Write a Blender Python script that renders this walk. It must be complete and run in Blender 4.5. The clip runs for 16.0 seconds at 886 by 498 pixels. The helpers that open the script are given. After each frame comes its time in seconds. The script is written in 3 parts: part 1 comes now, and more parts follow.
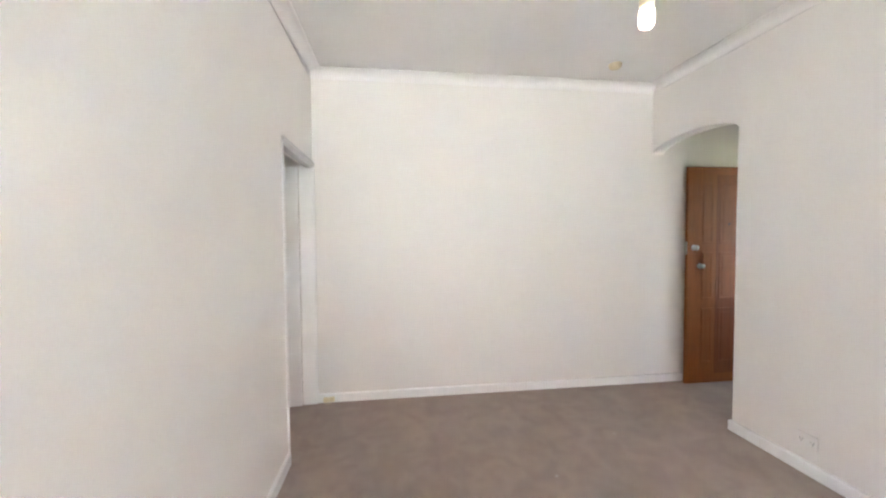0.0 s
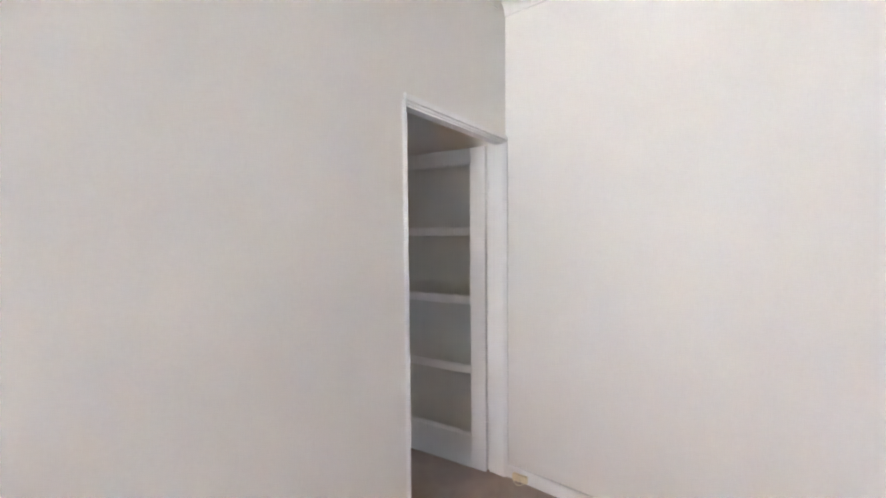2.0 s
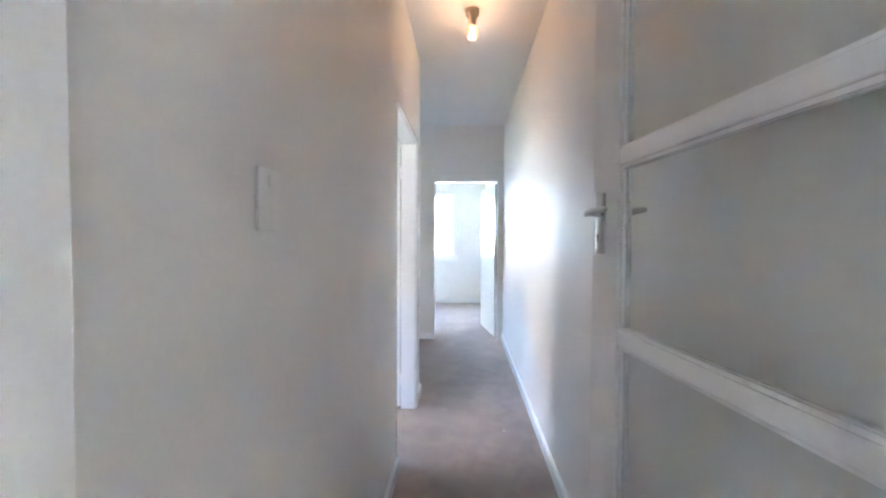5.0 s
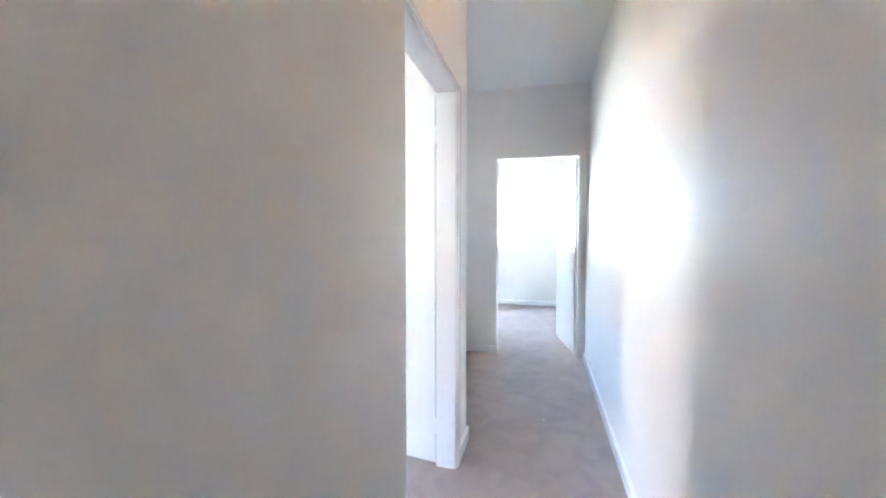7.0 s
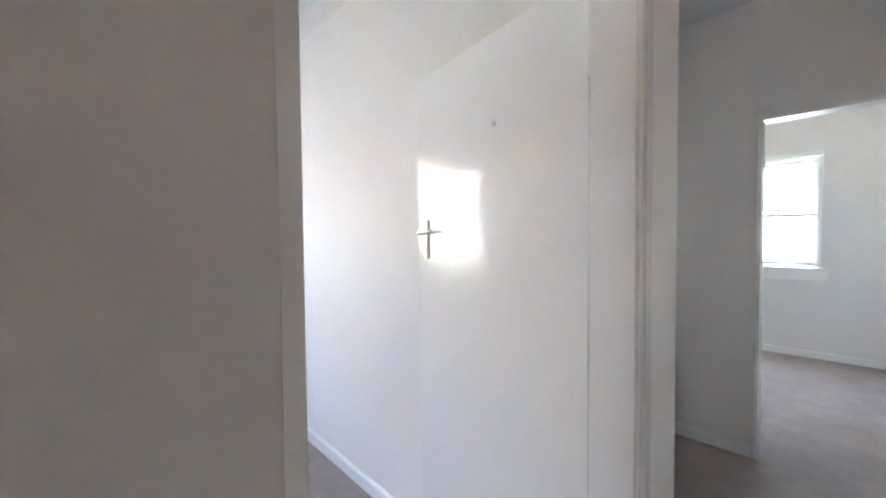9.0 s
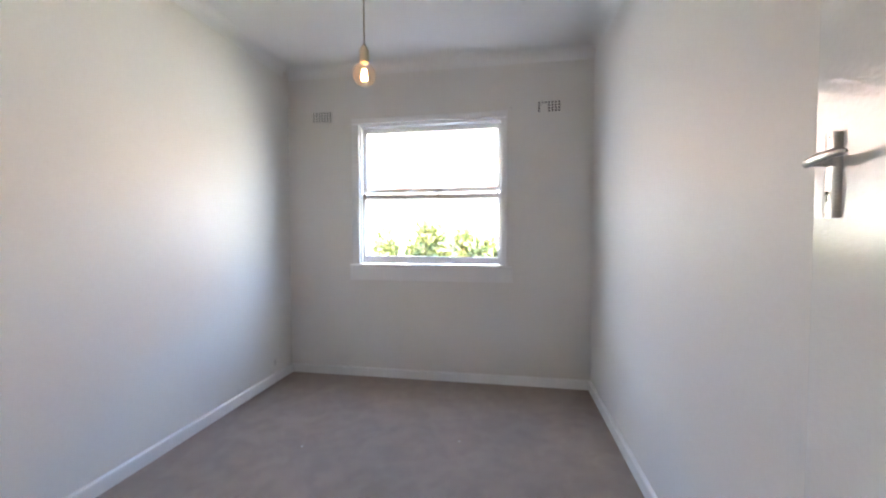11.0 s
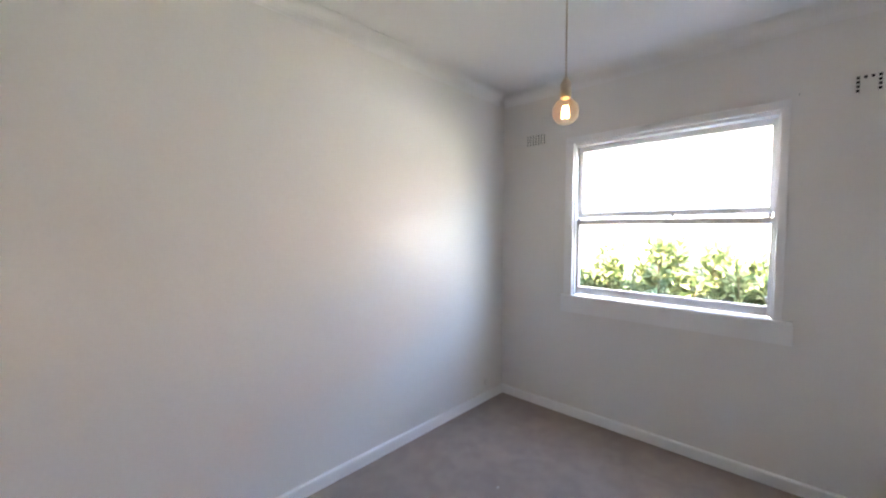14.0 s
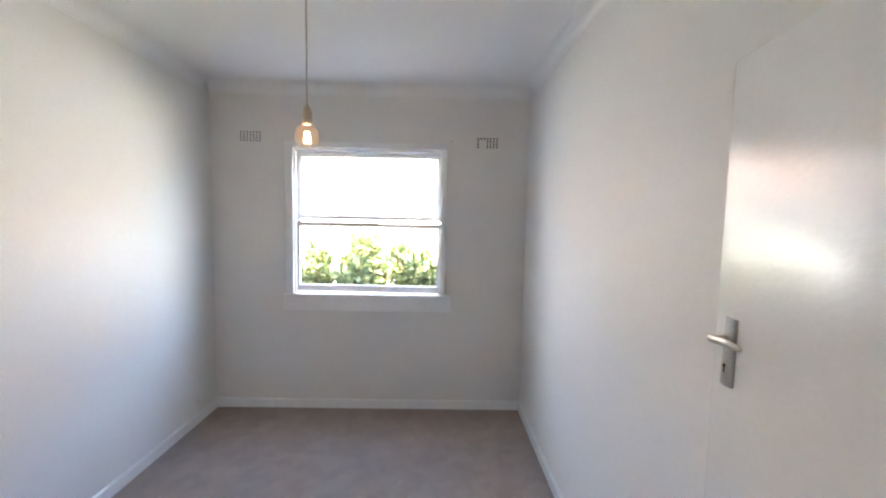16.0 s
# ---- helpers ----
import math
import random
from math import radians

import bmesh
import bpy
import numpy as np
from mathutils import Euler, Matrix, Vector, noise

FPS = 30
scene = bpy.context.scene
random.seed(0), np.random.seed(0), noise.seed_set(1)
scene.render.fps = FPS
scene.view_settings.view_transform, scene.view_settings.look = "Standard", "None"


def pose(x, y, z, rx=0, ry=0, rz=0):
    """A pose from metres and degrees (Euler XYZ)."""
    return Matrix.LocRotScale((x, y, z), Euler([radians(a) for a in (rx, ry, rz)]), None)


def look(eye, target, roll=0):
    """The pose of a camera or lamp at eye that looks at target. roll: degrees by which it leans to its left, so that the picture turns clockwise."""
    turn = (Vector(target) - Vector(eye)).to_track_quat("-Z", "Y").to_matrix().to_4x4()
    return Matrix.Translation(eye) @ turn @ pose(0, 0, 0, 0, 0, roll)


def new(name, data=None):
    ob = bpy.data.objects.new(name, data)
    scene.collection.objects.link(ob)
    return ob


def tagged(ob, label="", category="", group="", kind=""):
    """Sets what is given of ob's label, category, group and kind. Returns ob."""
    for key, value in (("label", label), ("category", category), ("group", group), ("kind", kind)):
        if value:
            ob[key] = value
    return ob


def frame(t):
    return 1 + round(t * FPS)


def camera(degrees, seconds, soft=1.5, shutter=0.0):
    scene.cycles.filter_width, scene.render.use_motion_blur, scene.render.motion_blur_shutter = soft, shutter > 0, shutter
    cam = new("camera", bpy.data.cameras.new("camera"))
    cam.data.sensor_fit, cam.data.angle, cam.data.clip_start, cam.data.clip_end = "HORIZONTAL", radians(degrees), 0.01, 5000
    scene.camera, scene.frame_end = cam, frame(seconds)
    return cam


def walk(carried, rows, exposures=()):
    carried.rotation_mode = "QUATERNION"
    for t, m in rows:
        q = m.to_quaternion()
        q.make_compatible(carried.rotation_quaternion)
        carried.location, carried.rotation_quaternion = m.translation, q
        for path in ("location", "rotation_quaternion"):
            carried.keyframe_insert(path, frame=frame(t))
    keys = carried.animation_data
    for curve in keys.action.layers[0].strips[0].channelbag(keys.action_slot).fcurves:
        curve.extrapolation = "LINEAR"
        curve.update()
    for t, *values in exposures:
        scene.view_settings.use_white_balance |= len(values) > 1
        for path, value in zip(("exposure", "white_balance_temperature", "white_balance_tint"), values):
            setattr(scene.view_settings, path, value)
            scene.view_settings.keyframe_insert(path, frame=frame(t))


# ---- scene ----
cam = camera(99.1, 16.0, soft=2.2)
EXPOSURE = 5.52
PATH = [
    (0, (-3.258, -0.669, 1.423), (-1.275, -0.924, 1.346), -0.4),
    (0.5, (-3.022, -0.802, 1.44), (-1.026, -0.713, 1.355), -0.5),
    (1, (-2.71, -0.921, 1.444), (-0.782, -0.398, 1.357), -0.4),
    (1.5, (-2.371, -1.013, 1.44), (-0.566, -0.155, 1.365), -0.5),
    (2, (-1.99, -1.05, 1.463), (-0.395, 0.153, 1.382), -0.5),
    (2.5, (-1.646, -1.038, 1.41), (-0.332, 0.47, 1.368), -0.5),
    (3, (-1.269, -0.935, 1.391), (-0.29, 0.809, 1.379), -0.0),
    (3.5, (-0.968, -0.789, 1.41), (-0.357, 1.115, 1.382), 0.1),
    (4, (-0.757, -0.549, 1.381), (-0.495, 1.434, 1.331), -0.1),
    (4.2, (-0.686, -0.461, 1.358), (-0.534, 1.533, 1.314), -0.0),
    (6.5, (-0.412, 0.434, 1.229), (-0.769, 2.401, 1.15), 0.1),
    (7, (-0.429, 0.718, 1.262), (-0.933, 2.652, 1.178), -0.0),
    (7.5, (-0.428, 0.996, 1.29), (-1.084, 2.884, 1.202), -0.3),
    (8, (-0.45, 1.311, 1.348), (-1.341, 3.099, 1.25), -0.4),
    (8.2, (-0.47, 1.415, 1.353), (-1.457, 3.152, 1.268), -0.7),
    (10.3, (-0.764, 2.094, 1.315), (-2.737, 2.407, 1.222), 0.3),
    (10.5, (-0.808, 2.113, 1.289), (-2.801, 2.242, 1.2), 0.1),
    (11, (-0.897, 2.178, 1.238), (-2.868, 1.844, 1.164), -0.1),
    (11.5, (-0.945, 2.245, 1.2), (-2.804, 1.509, 1.144), -0.1),
    (12, (-1.032, 2.292, 1.191), (-2.713, 1.211, 1.137), -0.1),
    (12.5, (-1.117, 2.295, 1.207), (-2.639, 1.0, 1.148), 0.1),
    (13, (-1.134, 2.265, 1.267), (-2.555, 0.859, 1.205), 0.3),
    (13.5, (-1.122, 2.249, 1.374), (-2.536, 0.837, 1.302), -0.0),
    (14, (-1.117, 2.225, 1.49), (-2.573, 0.858, 1.399), 0.2),
    (14.5, (-1.095, 2.171, 1.573), (-2.714, 1.002, 1.468), 0.4),
    (15, (-1.039, 2.111, 1.62), (-2.853, 1.277, 1.501), 0.8),
    (15.5, (-0.992, 2.08, 1.621), (-2.942, 1.653, 1.489), 1.1),
    (16, (-0.882, 2.108, 1.62), (-2.876, 2.137, 1.468), 1.1),
]
walk(cam, [(t, look(eye, target, roll)) for t, eye, target, roll in PATH], [(0, EXPOSURE + 0.98, 7400, 15), (1.5, EXPOSURE + 0.86, 7150, 18), (3.0, EXPOSURE + 1.05, 6850, 17), (4.2, EXPOSURE + 1.35, 6400, 12), (6.3, EXPOSURE + 1.98, 6400, 10), (8.2, EXPOSURE + 1.28, 6650, 11), (10.3, EXPOSURE - 0.02, 7650, 15), (14, EXPOSURE - 0.12, 7650, 16), (16, EXPOSURE, 7550, 15)])

# ---- world, sun, lights ----
SUN_ELEVATION, SUN_AZIMUTH = 50, 75
world = bpy.data.worlds.new("sky")
world.use_nodes = True
scene.world = world
wn = world.node_tree
sky = wn.nodes.new("ShaderNodeTexSky")
sky.sky_type, sky.sun_disc = "NISHITA", False
sky.sun_elevation, sky.sun_rotation = radians(SUN_ELEVATION), radians(SUN_AZIMUTH)
wn.nodes["Background"].inputs["Strength"].default_value = 0.15
wn.links.new(sky.outputs["Color"], wn.nodes["Background"].inputs["Color"])

sun = new("sun", bpy.data.lights.new("sun", "SUN"))
sun.data.energy, sun.data.angle, sun.data.color = 2.6, radians(0.5), (1.0, 0.95, 0.88)
_e, _a = radians(SUN_ELEVATION), radians(SUN_AZIMUTH)
sun.matrix_world = look((math.sin(_a) * math.cos(_e) * 30, math.cos(_a) * math.cos(_e) * 30, math.sin(_e) * 30), (0, 0, 0))


def window_light(name, centre, turn, width, height):
    """Marks a window's opening as the way in for the sky's light."""
    lamp = new(name, bpy.data.lights.new(name, "AREA"))
    lamp.data.shape, lamp.data.size, lamp.data.size_y = "RECTANGLE", width, height
    lamp.data.cycles.is_portal = True
    lamp.matrix_world = pose(*centre, 90, 0, turn)


window_light("window_light_living", (-5.56, -1.025, 1.45), 270, 1.27, 1.22)
window_light("window_light_far_room", (-1.335, 7.71, 1.59), 180, 1.27, 1.24)
# way in for sky light at the made-up alcove window
window_light("fill_window_light_alcove", (-2.46, 3.60, 1.575), 270, 0.52, 0.67)
window_light("window_light_bedroom", (-4.24, 1.52, 1.59), 270, 1.27, 1.24)

# ---- materials ----


def mat(name, colour, rough=0.5, metal=0.0, vary=0.06, scale=3.0, fine=60.0, bump=0.05, coat=0.0, spec=0.5, wear=None, stretch=(1, 1, 1)):
    """A painted or plain surface with two scales of colour variation and fine relief."""
    m = bpy.data.materials.new(name)
    m.use_nodes = True
    n, l = m.node_tree.nodes, m.node_tree.links
    b = n["Principled BSDF"]
    tc, mp = n.new("ShaderNodeTexCoord"), n.new("ShaderNodeMapping")
    mp.inputs["Scale"].default_value = stretch
    l.new(tc.outputs["Object"], mp.inputs["Vector"])
    big, small = n.new("ShaderNodeTexNoise"), n.new("ShaderNodeTexNoise")
    big.inputs["Scale"].default_value, small.inputs["Scale"].default_value = scale, fine
    big.inputs["Detail"].default_value, small.inputs["Detail"].default_value = 4, 5
    for x in (big, small):
        l.new(mp.outputs["Vector"], x.inputs["Vector"])
    mix = n.new("ShaderNodeMath")
    mix.operation = "MULTIPLY_ADD"
    mix.inputs[1].default_value = 0.55
    l.new(small.outputs["Fac"], mix.inputs[0])
    half = n.new("ShaderNodeMath")
    half.operation = "MULTIPLY"
    half.inputs[1].default_value = 0.45
    l.new(big.outputs["Fac"], half.inputs[0])
    l.new(half.outputs[0], mix.inputs[2])
    ramp = n.new("ShaderNodeValToRGB")
    dark = wear or [c * (1 - 2 * vary) for c in colour]
    ramp.color_ramp.elements[0].position, ramp.color_ramp.elements[0].color = 0.3, (*dark, 1)
    ramp.color_ramp.elements[1].position, ramp.color_ramp.elements[1].color = 0.7, (*[min(1, c * (1 + vary)) for c in colour], 1)
    l.new(mix.outputs[0], ramp.inputs["Fac"])
    l.new(ramp.outputs["Color"], b.inputs["Base Color"])
    rr = n.new("ShaderNodeMapRange")
    rr.inputs["To Min"].default_value, rr.inputs["To Max"].default_value = max(0.02, rough - 0.06), min(1, rough + 0.06)
    l.new(big.outputs["Fac"], rr.inputs["Value"])
    l.new(rr.outputs["Result"], b.inputs["Roughness"])
    b.inputs["Metallic"].default_value = metal
    b.inputs["Specular IOR Level"].default_value = spec
    b.inputs["Coat Weight"].default_value = coat
    b.inputs["Coat Roughness"].default_value = 0.12
    if bump:
        bp = n.new("ShaderNodeBump")
        bp.inputs["Strength"].default_value, bp.inputs["Distance"].default_value = bump, 0.004
        l.new(small.outputs["Fac"], bp.inputs["Height"])
        l.new(bp.outputs["Normal"], b.inputs["Normal"])
    return m


def carpet_material():
    m = mat("carpet_pile", (0.395, 0.312, 0.268), 0.95, vary=0.10, scale=2.3, fine=420, bump=0.9, spec=0.1)
    n, l = m.node_tree.nodes, m.node_tree.links
    b = n["Principled BSDF"]
    ramp = b.inputs["Base Color"].links[0].from_node
    # trodden, brushed patches of the pile
    patch = n.new("ShaderNodeTexNoise")
    patch.inputs["Scale"].default_value, patch.inputs["Detail"].default_value, patch.inputs["Distortion"].default_value = 8.0, 7, 0.7
    tc = n.new("ShaderNodeTexCoord")
    l.new(tc.outputs["Object"], patch.inputs["Vector"])
    r2 = n.new("ShaderNodeMapRange")
    r2.inputs["From Min"].default_value, r2.inputs["From Max"].default_value = 0.38, 0.62
    r2.inputs["To Min"].default_value, r2.inputs["To Max"].default_value = 0.91, 1.04
    l.new(patch.outputs["Fac"], r2.inputs["Value"])
    mul = n.new("ShaderNodeMix")
    mul.data_type, mul.blend_type = "RGBA", "MULTIPLY"
    mul.inputs[0].default_value = 1.0
    l.new(ramp.outputs["Color"], mul.inputs[6])
    l.new(r2.outputs["Result"], mul.inputs[7])
    l.new(mul.outputs[2], b.inputs["Base Color"])
    b.inputs["Sheen Weight"].default_value = 0.25
    return m


def glass_material():
    m = bpy.data.materials.new("clear_glass")
    m.use_nodes = True
    n, l = m.node_tree.nodes, m.node_tree.links
    out = n["Material Output"]
    clear, shine, face, mixer = n.new("ShaderNodeBsdfTransparent"), n.new("ShaderNodeBsdfGlossy"), n.new("ShaderNodeLayerWeight"), n.new("ShaderNodeMixShader")
    clear.inputs["Color"].default_value = (0.965, 0.975, 0.97, 1)
    shine.inputs["Roughness"].default_value = 0.03
    face.inputs["Blend"].default_value = 0.5
    power, scaled = n.new("ShaderNodeMath"), n.new("ShaderNodeMath")
    power.operation, power.inputs[1].default_value = "POWER", 4.5
    scaled.operation, scaled.inputs[1].default_value, scaled.inputs[2].default_value = "MULTIPLY_ADD", 0.55, 0.02
    l.new(face.outputs["Facing"], power.inputs[0])
    l.new(power.outputs[0], scaled.inputs[0])
    l.new(scaled.outputs[0], mixer.inputs[0])
    l.new(clear.outputs[0], mixer.inputs[1])
    l.new(shine.outputs[0], mixer.inputs[2])
    l.new(mixer.outputs[0], out.inputs["Surface"])
    return m


def glow_material(name, colour, strength):
    m = bpy.data.materials.new(name)
    m.use_nodes = True
    b = m.node_tree.nodes["Principled BSDF"]
    b.inputs["Base Color"].default_value = (*colour, 1)
    b.inputs["Emission Color"].default_value = (*colour, 1)
    b.inputs["Emission Strength"].default_value = strength
    return m


def wood_material():
    return mat("stained_timber", (0.235, 0.070, 0.013), 0.50, vary=0.14, scale=2.0, fine=9, bump=0.08, coat=0.0, spec=0.22, stretch=(14, 14, 0.9))


M_WALL = mat("wall_paint", (0.795, 0.778, 0.750), 0.48, vary=0.014, scale=1.4, fine=90, bump=0.05, spec=0.21)
M_CEIL = mat("ceiling_paint", (0.82, 0.815, 0.805), 0.75, vary=0.012, scale=1.2, fine=70, bump=0.04)
M_TRIM = mat("gloss_trim_paint", (0.89, 0.89, 0.885), 0.24, vary=0.015, scale=5, fine=130, bump=0.05)
M_DOOR = mat("brushed_enamel_paint", (0.82, 0.825, 0.81), 0.11, vary=0.012, scale=3, fine=95, bump=0.2, spec=0.43, stretch=(0.6, 1, 1.0))
M_CARPET = carpet_material()
M_GLASS = glass_material()
M_STEEL = mat("worn_nickel", (0.50, 0.485, 0.46), 0.30, metal=1.0, vary=0.12, scale=30, fine=240, bump=0.03)
M_BLACK = mat("dark_void", (0.02, 0.018, 0.016), 0.8, vary=0.1, bump=0)
# grey that stands in for the shade inside vent holes and socket slots
M_GREYVOID = mat("hole_shade_grey", (0.20, 0.195, 0.18), 0.8, vary=0.1, bump=0)
M_WOOD = wood_material()
M_WOODRED = mat("red_stained_timber", (0.18, 0.046, 0.010), 0.55, vary=0.16, scale=2.0, fine=9, bump=0.08, coat=0.0, spec=0.22, stretch=(14, 14, 0.9))
M_CREAM = mat("aged_cream_plastic", (0.78, 0.68, 0.48), 0.4, vary=0.05, scale=20, bump=0.01)
M_WHITEP = mat("white_plastic", (0.80, 0.79, 0.76), 0.35, vary=0.02, scale=20, bump=0.01)
M_CORD = mat("woven_cream_flex", (0.62, 0.53, 0.42), 0.85, vary=0.1, scale=60, fine=900, bump=0.4)
M_HOLDER = mat("cream_lampholder", (0.66, 0.56, 0.42), 0.4, vary=0.04, scale=40, bump=0.01)
M_FILAMENT = glow_material("hot_filament", (1.0, 0.52, 0.20), 2.6)
M_HALLFILAMENT = glow_material("hall_filament", (1.0, 0.62, 0.36), 2.0)
M_BULBLIT = glow_material("lit_opal_bulb", (1.0, 0.90, 0.74), 0.35)
M_RENDERED = mat("pale_blue_rendered_wall", (0.735, 0.785, 0.795), 0.9, vary=0.05, scale=1.5, fine=45, bump=0.3)
M_ROOF = mat("terracotta_roof_tile", (0.235, 0.18, 0.16), 0.85, vary=0.15, scale=4, fine=40, bump=0.3)
M_PIPE = mat("brown_painted_pipe", (0.055, 0.028, 0.018), 0.5, vary=0.1, scale=12)
# gutter grey carries the shade of its underside
M_GUTTER = mat("shade_grey_gutter", (0.11, 0.11, 0.115), 0.6, vary=0.12, scale=6)
M_OUTPANE = mat("dark_outer_glass", (0.05, 0.06, 0.065), 0.2, vary=0.05, bump=0)
M_BARK = mat("shrub_bark", (0.16, 0.11, 0.07), 0.9, vary=0.2, scale=20, fine=80, bump=0.5)
M_LAWN = mat("lawn_and_soil", (0.10, 0.12, 0.05), 0.95, vary=0.25, scale=0.8, fine=25, bump=0.6)
M_BRICK = mat("outer_brickwork", (0.36, 0.20, 0.14), 0.85, vary=0.15, scale=3, fine=30, bump=0.3)


def leaf_material():
    m = bpy.data.materials.new("shrub_leaf")
    m.use_nodes = True
    n, l = m.node_tree.nodes, m.node_tree.links
    b = n["Principled BSDF"]
    geo, ramp = n.new("ShaderNodeNewGeometry"), n.new("ShaderNodeValToRGB")
    e = ramp.color_ramp.elements
    e[0].position, e[0].color = 0.0, (0.050, 0.100, 0.035, 1)
    e[1].position, e[1].color = 1.0, (0.23, 0.26, 0.11, 1)
    l.new(geo.outputs["Random Per Island"], ramp.inputs["Fac"])
    l.new(ramp.outputs["Color"], b.inputs["Base Color"])
    b.inputs["Roughness"].default_value = 0.45
    b.inputs["Transmission Weight"].default_value = 0.0
    b.inputs["Subsurface Weight"].default_value = 0.0
    return m


M_LEAF = leaf_material()


def bulb_glass_material():
    m = glass_material()
    m.name = "amber_bulb_glass"
    n, l = m.node_tree.nodes, m.node_tree.links
    mixer = n["Mix Shader"]
    clear = [x for x in n if x.type == "BSDF_TRANSPARENT"][0]
    clear.inputs["Color"].default_value = (0.98, 0.94, 0.88, 1)
    haze, soft = n.new("ShaderNodeBsdfTranslucent"), n.new("ShaderNodeMixShader")
    haze.inputs["Color"].default_value = (0.95, 0.85, 0.70, 1)
    soft.inputs[0].default_value = 0.025
    l.new(clear.outputs[0], soft.inputs[1])
    l.new(haze.outputs[0], soft.inputs[2])
    l.new(soft.outputs[0], mixer.inputs[1])
    return m


M_BULBGLASS = bulb_glass_material()

# ---- mesh helpers ----


def mesh_of(name, bm, material, smooth=False):
    me = bpy.data.meshes.new(name)
    bmesh.ops.recalc_face_normals(bm, faces=bm.faces)
    bm.to_mesh(me)
    bm.free()
    me.materials.append(material)
    if smooth:
        for p in me.polygons:
            p.use_smooth = True
    return me


def part(name, bm, material, parent=None, label="", smooth=False):
    ob = new(name, mesh_of(name, bm, material, smooth))
    if parent:
        ob.parent = parent
    return tagged(ob, label) if label else ob


def structure(name, bm, material, label, category, smooth=False):
    return tagged(part(name, bm, material, None, "", smooth), label, category, "", "structure")


def box(bm, x0, x1, y0, y1, z0, z1, bevel=0.0, m=None):
    v = [bm.verts.new((x, y, z)) for x in (x0, x1) for y in (y0, y1) for z in (z0, z1)]
    f = [bm.faces.new([v[i] for i in q]) for q in ((0, 1, 3, 2), (4, 6, 7, 5), (0, 4, 5, 1), (2, 3, 7, 6), (0, 2, 6, 4), (1, 5, 7, 3))]
    geom = v
    if bevel:
        edges = list({e for q in f for e in q.edges})
        res = bmesh.ops.bevel(bm, geom=edges, offset=bevel, segments=2, affect="EDGES", profile=0.5)
        geom = list({w for q in res["faces"] for w in q.verts})
    if m:
        bmesh.ops.transform(bm, matrix=m, verts=geom)
    return bm


def boxed(*a, **k):
    return box(bmesh.new(), *a, **k)


def tube(bm, points, radii, n=12, caps=True):
    """A swept tube: points, and for each point one radius or a pair."""
    rings = []
    pts = [Vector(p) for p in points]
    up0 = Vector((0, 0, 1))
    for i, p in enumerate(pts):
        d = (pts[min(i + 1, len(pts) - 1)] - pts[max(i - 1, 0)]).normalized()
        up = up0 if abs(d.z) < 0.9 else Vector((0, 1, 0))
        s = d.cross(up).normalized()
        u = s.cross(d)
        r = radii[i]
        ra, rb = r if isinstance(r, tuple) else (r, r)
        rings.append([bm.verts.new(p + s * ra * math.cos(2 * math.pi * k / n) + u * rb * math.sin(2 * math.pi * k / n)) for k in range(n)])
    for a, b in zip(rings, rings[1:]):
        for k in range(n):
            bm.faces.new((a[k], a[(k + 1) % n], b[(k + 1) % n], b[k]))
    if caps:
        bm.faces.new(rings[0])
        bm.faces.new(list(reversed(rings[-1])))
    return bm


def lathe(bm, profile, centre=(0, 0, 0), n=24):
    """A body turned about z from pairs of radius and height."""
    c = Vector(centre)
    rings = [[bm.verts.new(c + Vector((r * math.cos(2 * math.pi * k / n), r * math.sin(2 * math.pi * k / n), z))) for k in range(n)] for r, z in profile]
    for a, b in zip(rings, rings[1:]):
        for k in range(n):
            bm.faces.new((a[k], a[(k + 1) % n], b[(k + 1) % n], b[k]))
    bm.faces.new(rings[0])
    bm.faces.new(list(reversed(rings[-1])))
    return bm


def wall(name, along, a0, a1, t0, t1, z0, z1, openings=(), material=None, label="smooth off-white painted plaster wall"):
    """A wall with thickness and real openings. along 'x' or 'y'; openings: (a0, a1, z0, z1)."""
    us = sorted({a0, a1, *[o[0] for o in openings], *[o[1] for o in openings]})
    zs = sorted({z0, z1, *[o[2] for o in openings], *[o[3] for o in openings]})
    us, zs = [u for u in us if a0 <= u <= a1], [z for z in zs if z0 <= z <= z1]

    def solid(i, j):
        if not (0 <= i < len(us) - 1 and 0 <= j < len(zs) - 1):
            return False
        u, z = (us[i] + us[i + 1]) / 2, (zs[j] + zs[j + 1]) / 2
        return not any(o[0] < u < o[1] and o[2] < z < o[3] for o in openings)

    bm = bmesh.new()

    def quad(*p):
        bm.faces.new([bm.verts.new((u, t, z) if along == "x" else (t, u, z)) for u, t, z in p])

    for i in range(len(us) - 1):
        for j in range(len(zs) - 1):
            if not solid(i, j):
                continue
            u, v, z, w = us[i], us[i + 1], zs[j], zs[j + 1]
            for t in (t0, t1):
                quad((u, t, z), (v, t, z), (v, t, w), (u, t, w))
            if not solid(i - 1, j):
                quad((u, t0, z), (u, t1, z), (u, t1, w), (u, t0, w))
            if not solid(i + 1, j):
                quad((v, t0, z), (v, t1, z), (v, t1, w), (v, t0, w))
            if not solid(i, j - 1):
                quad((u, t0, z), (v, t0, z), (v, t1, z), (u, t1, z))
            if not solid(i, j + 1):
                quad((u, t0, w), (v, t0, w), (v, t1, w), (u, t1, w))
    bmesh.ops.remove_doubles(bm, verts=bm.verts, dist=1e-5)
    return structure(name, bm, material or M_WALL, label, "wall")


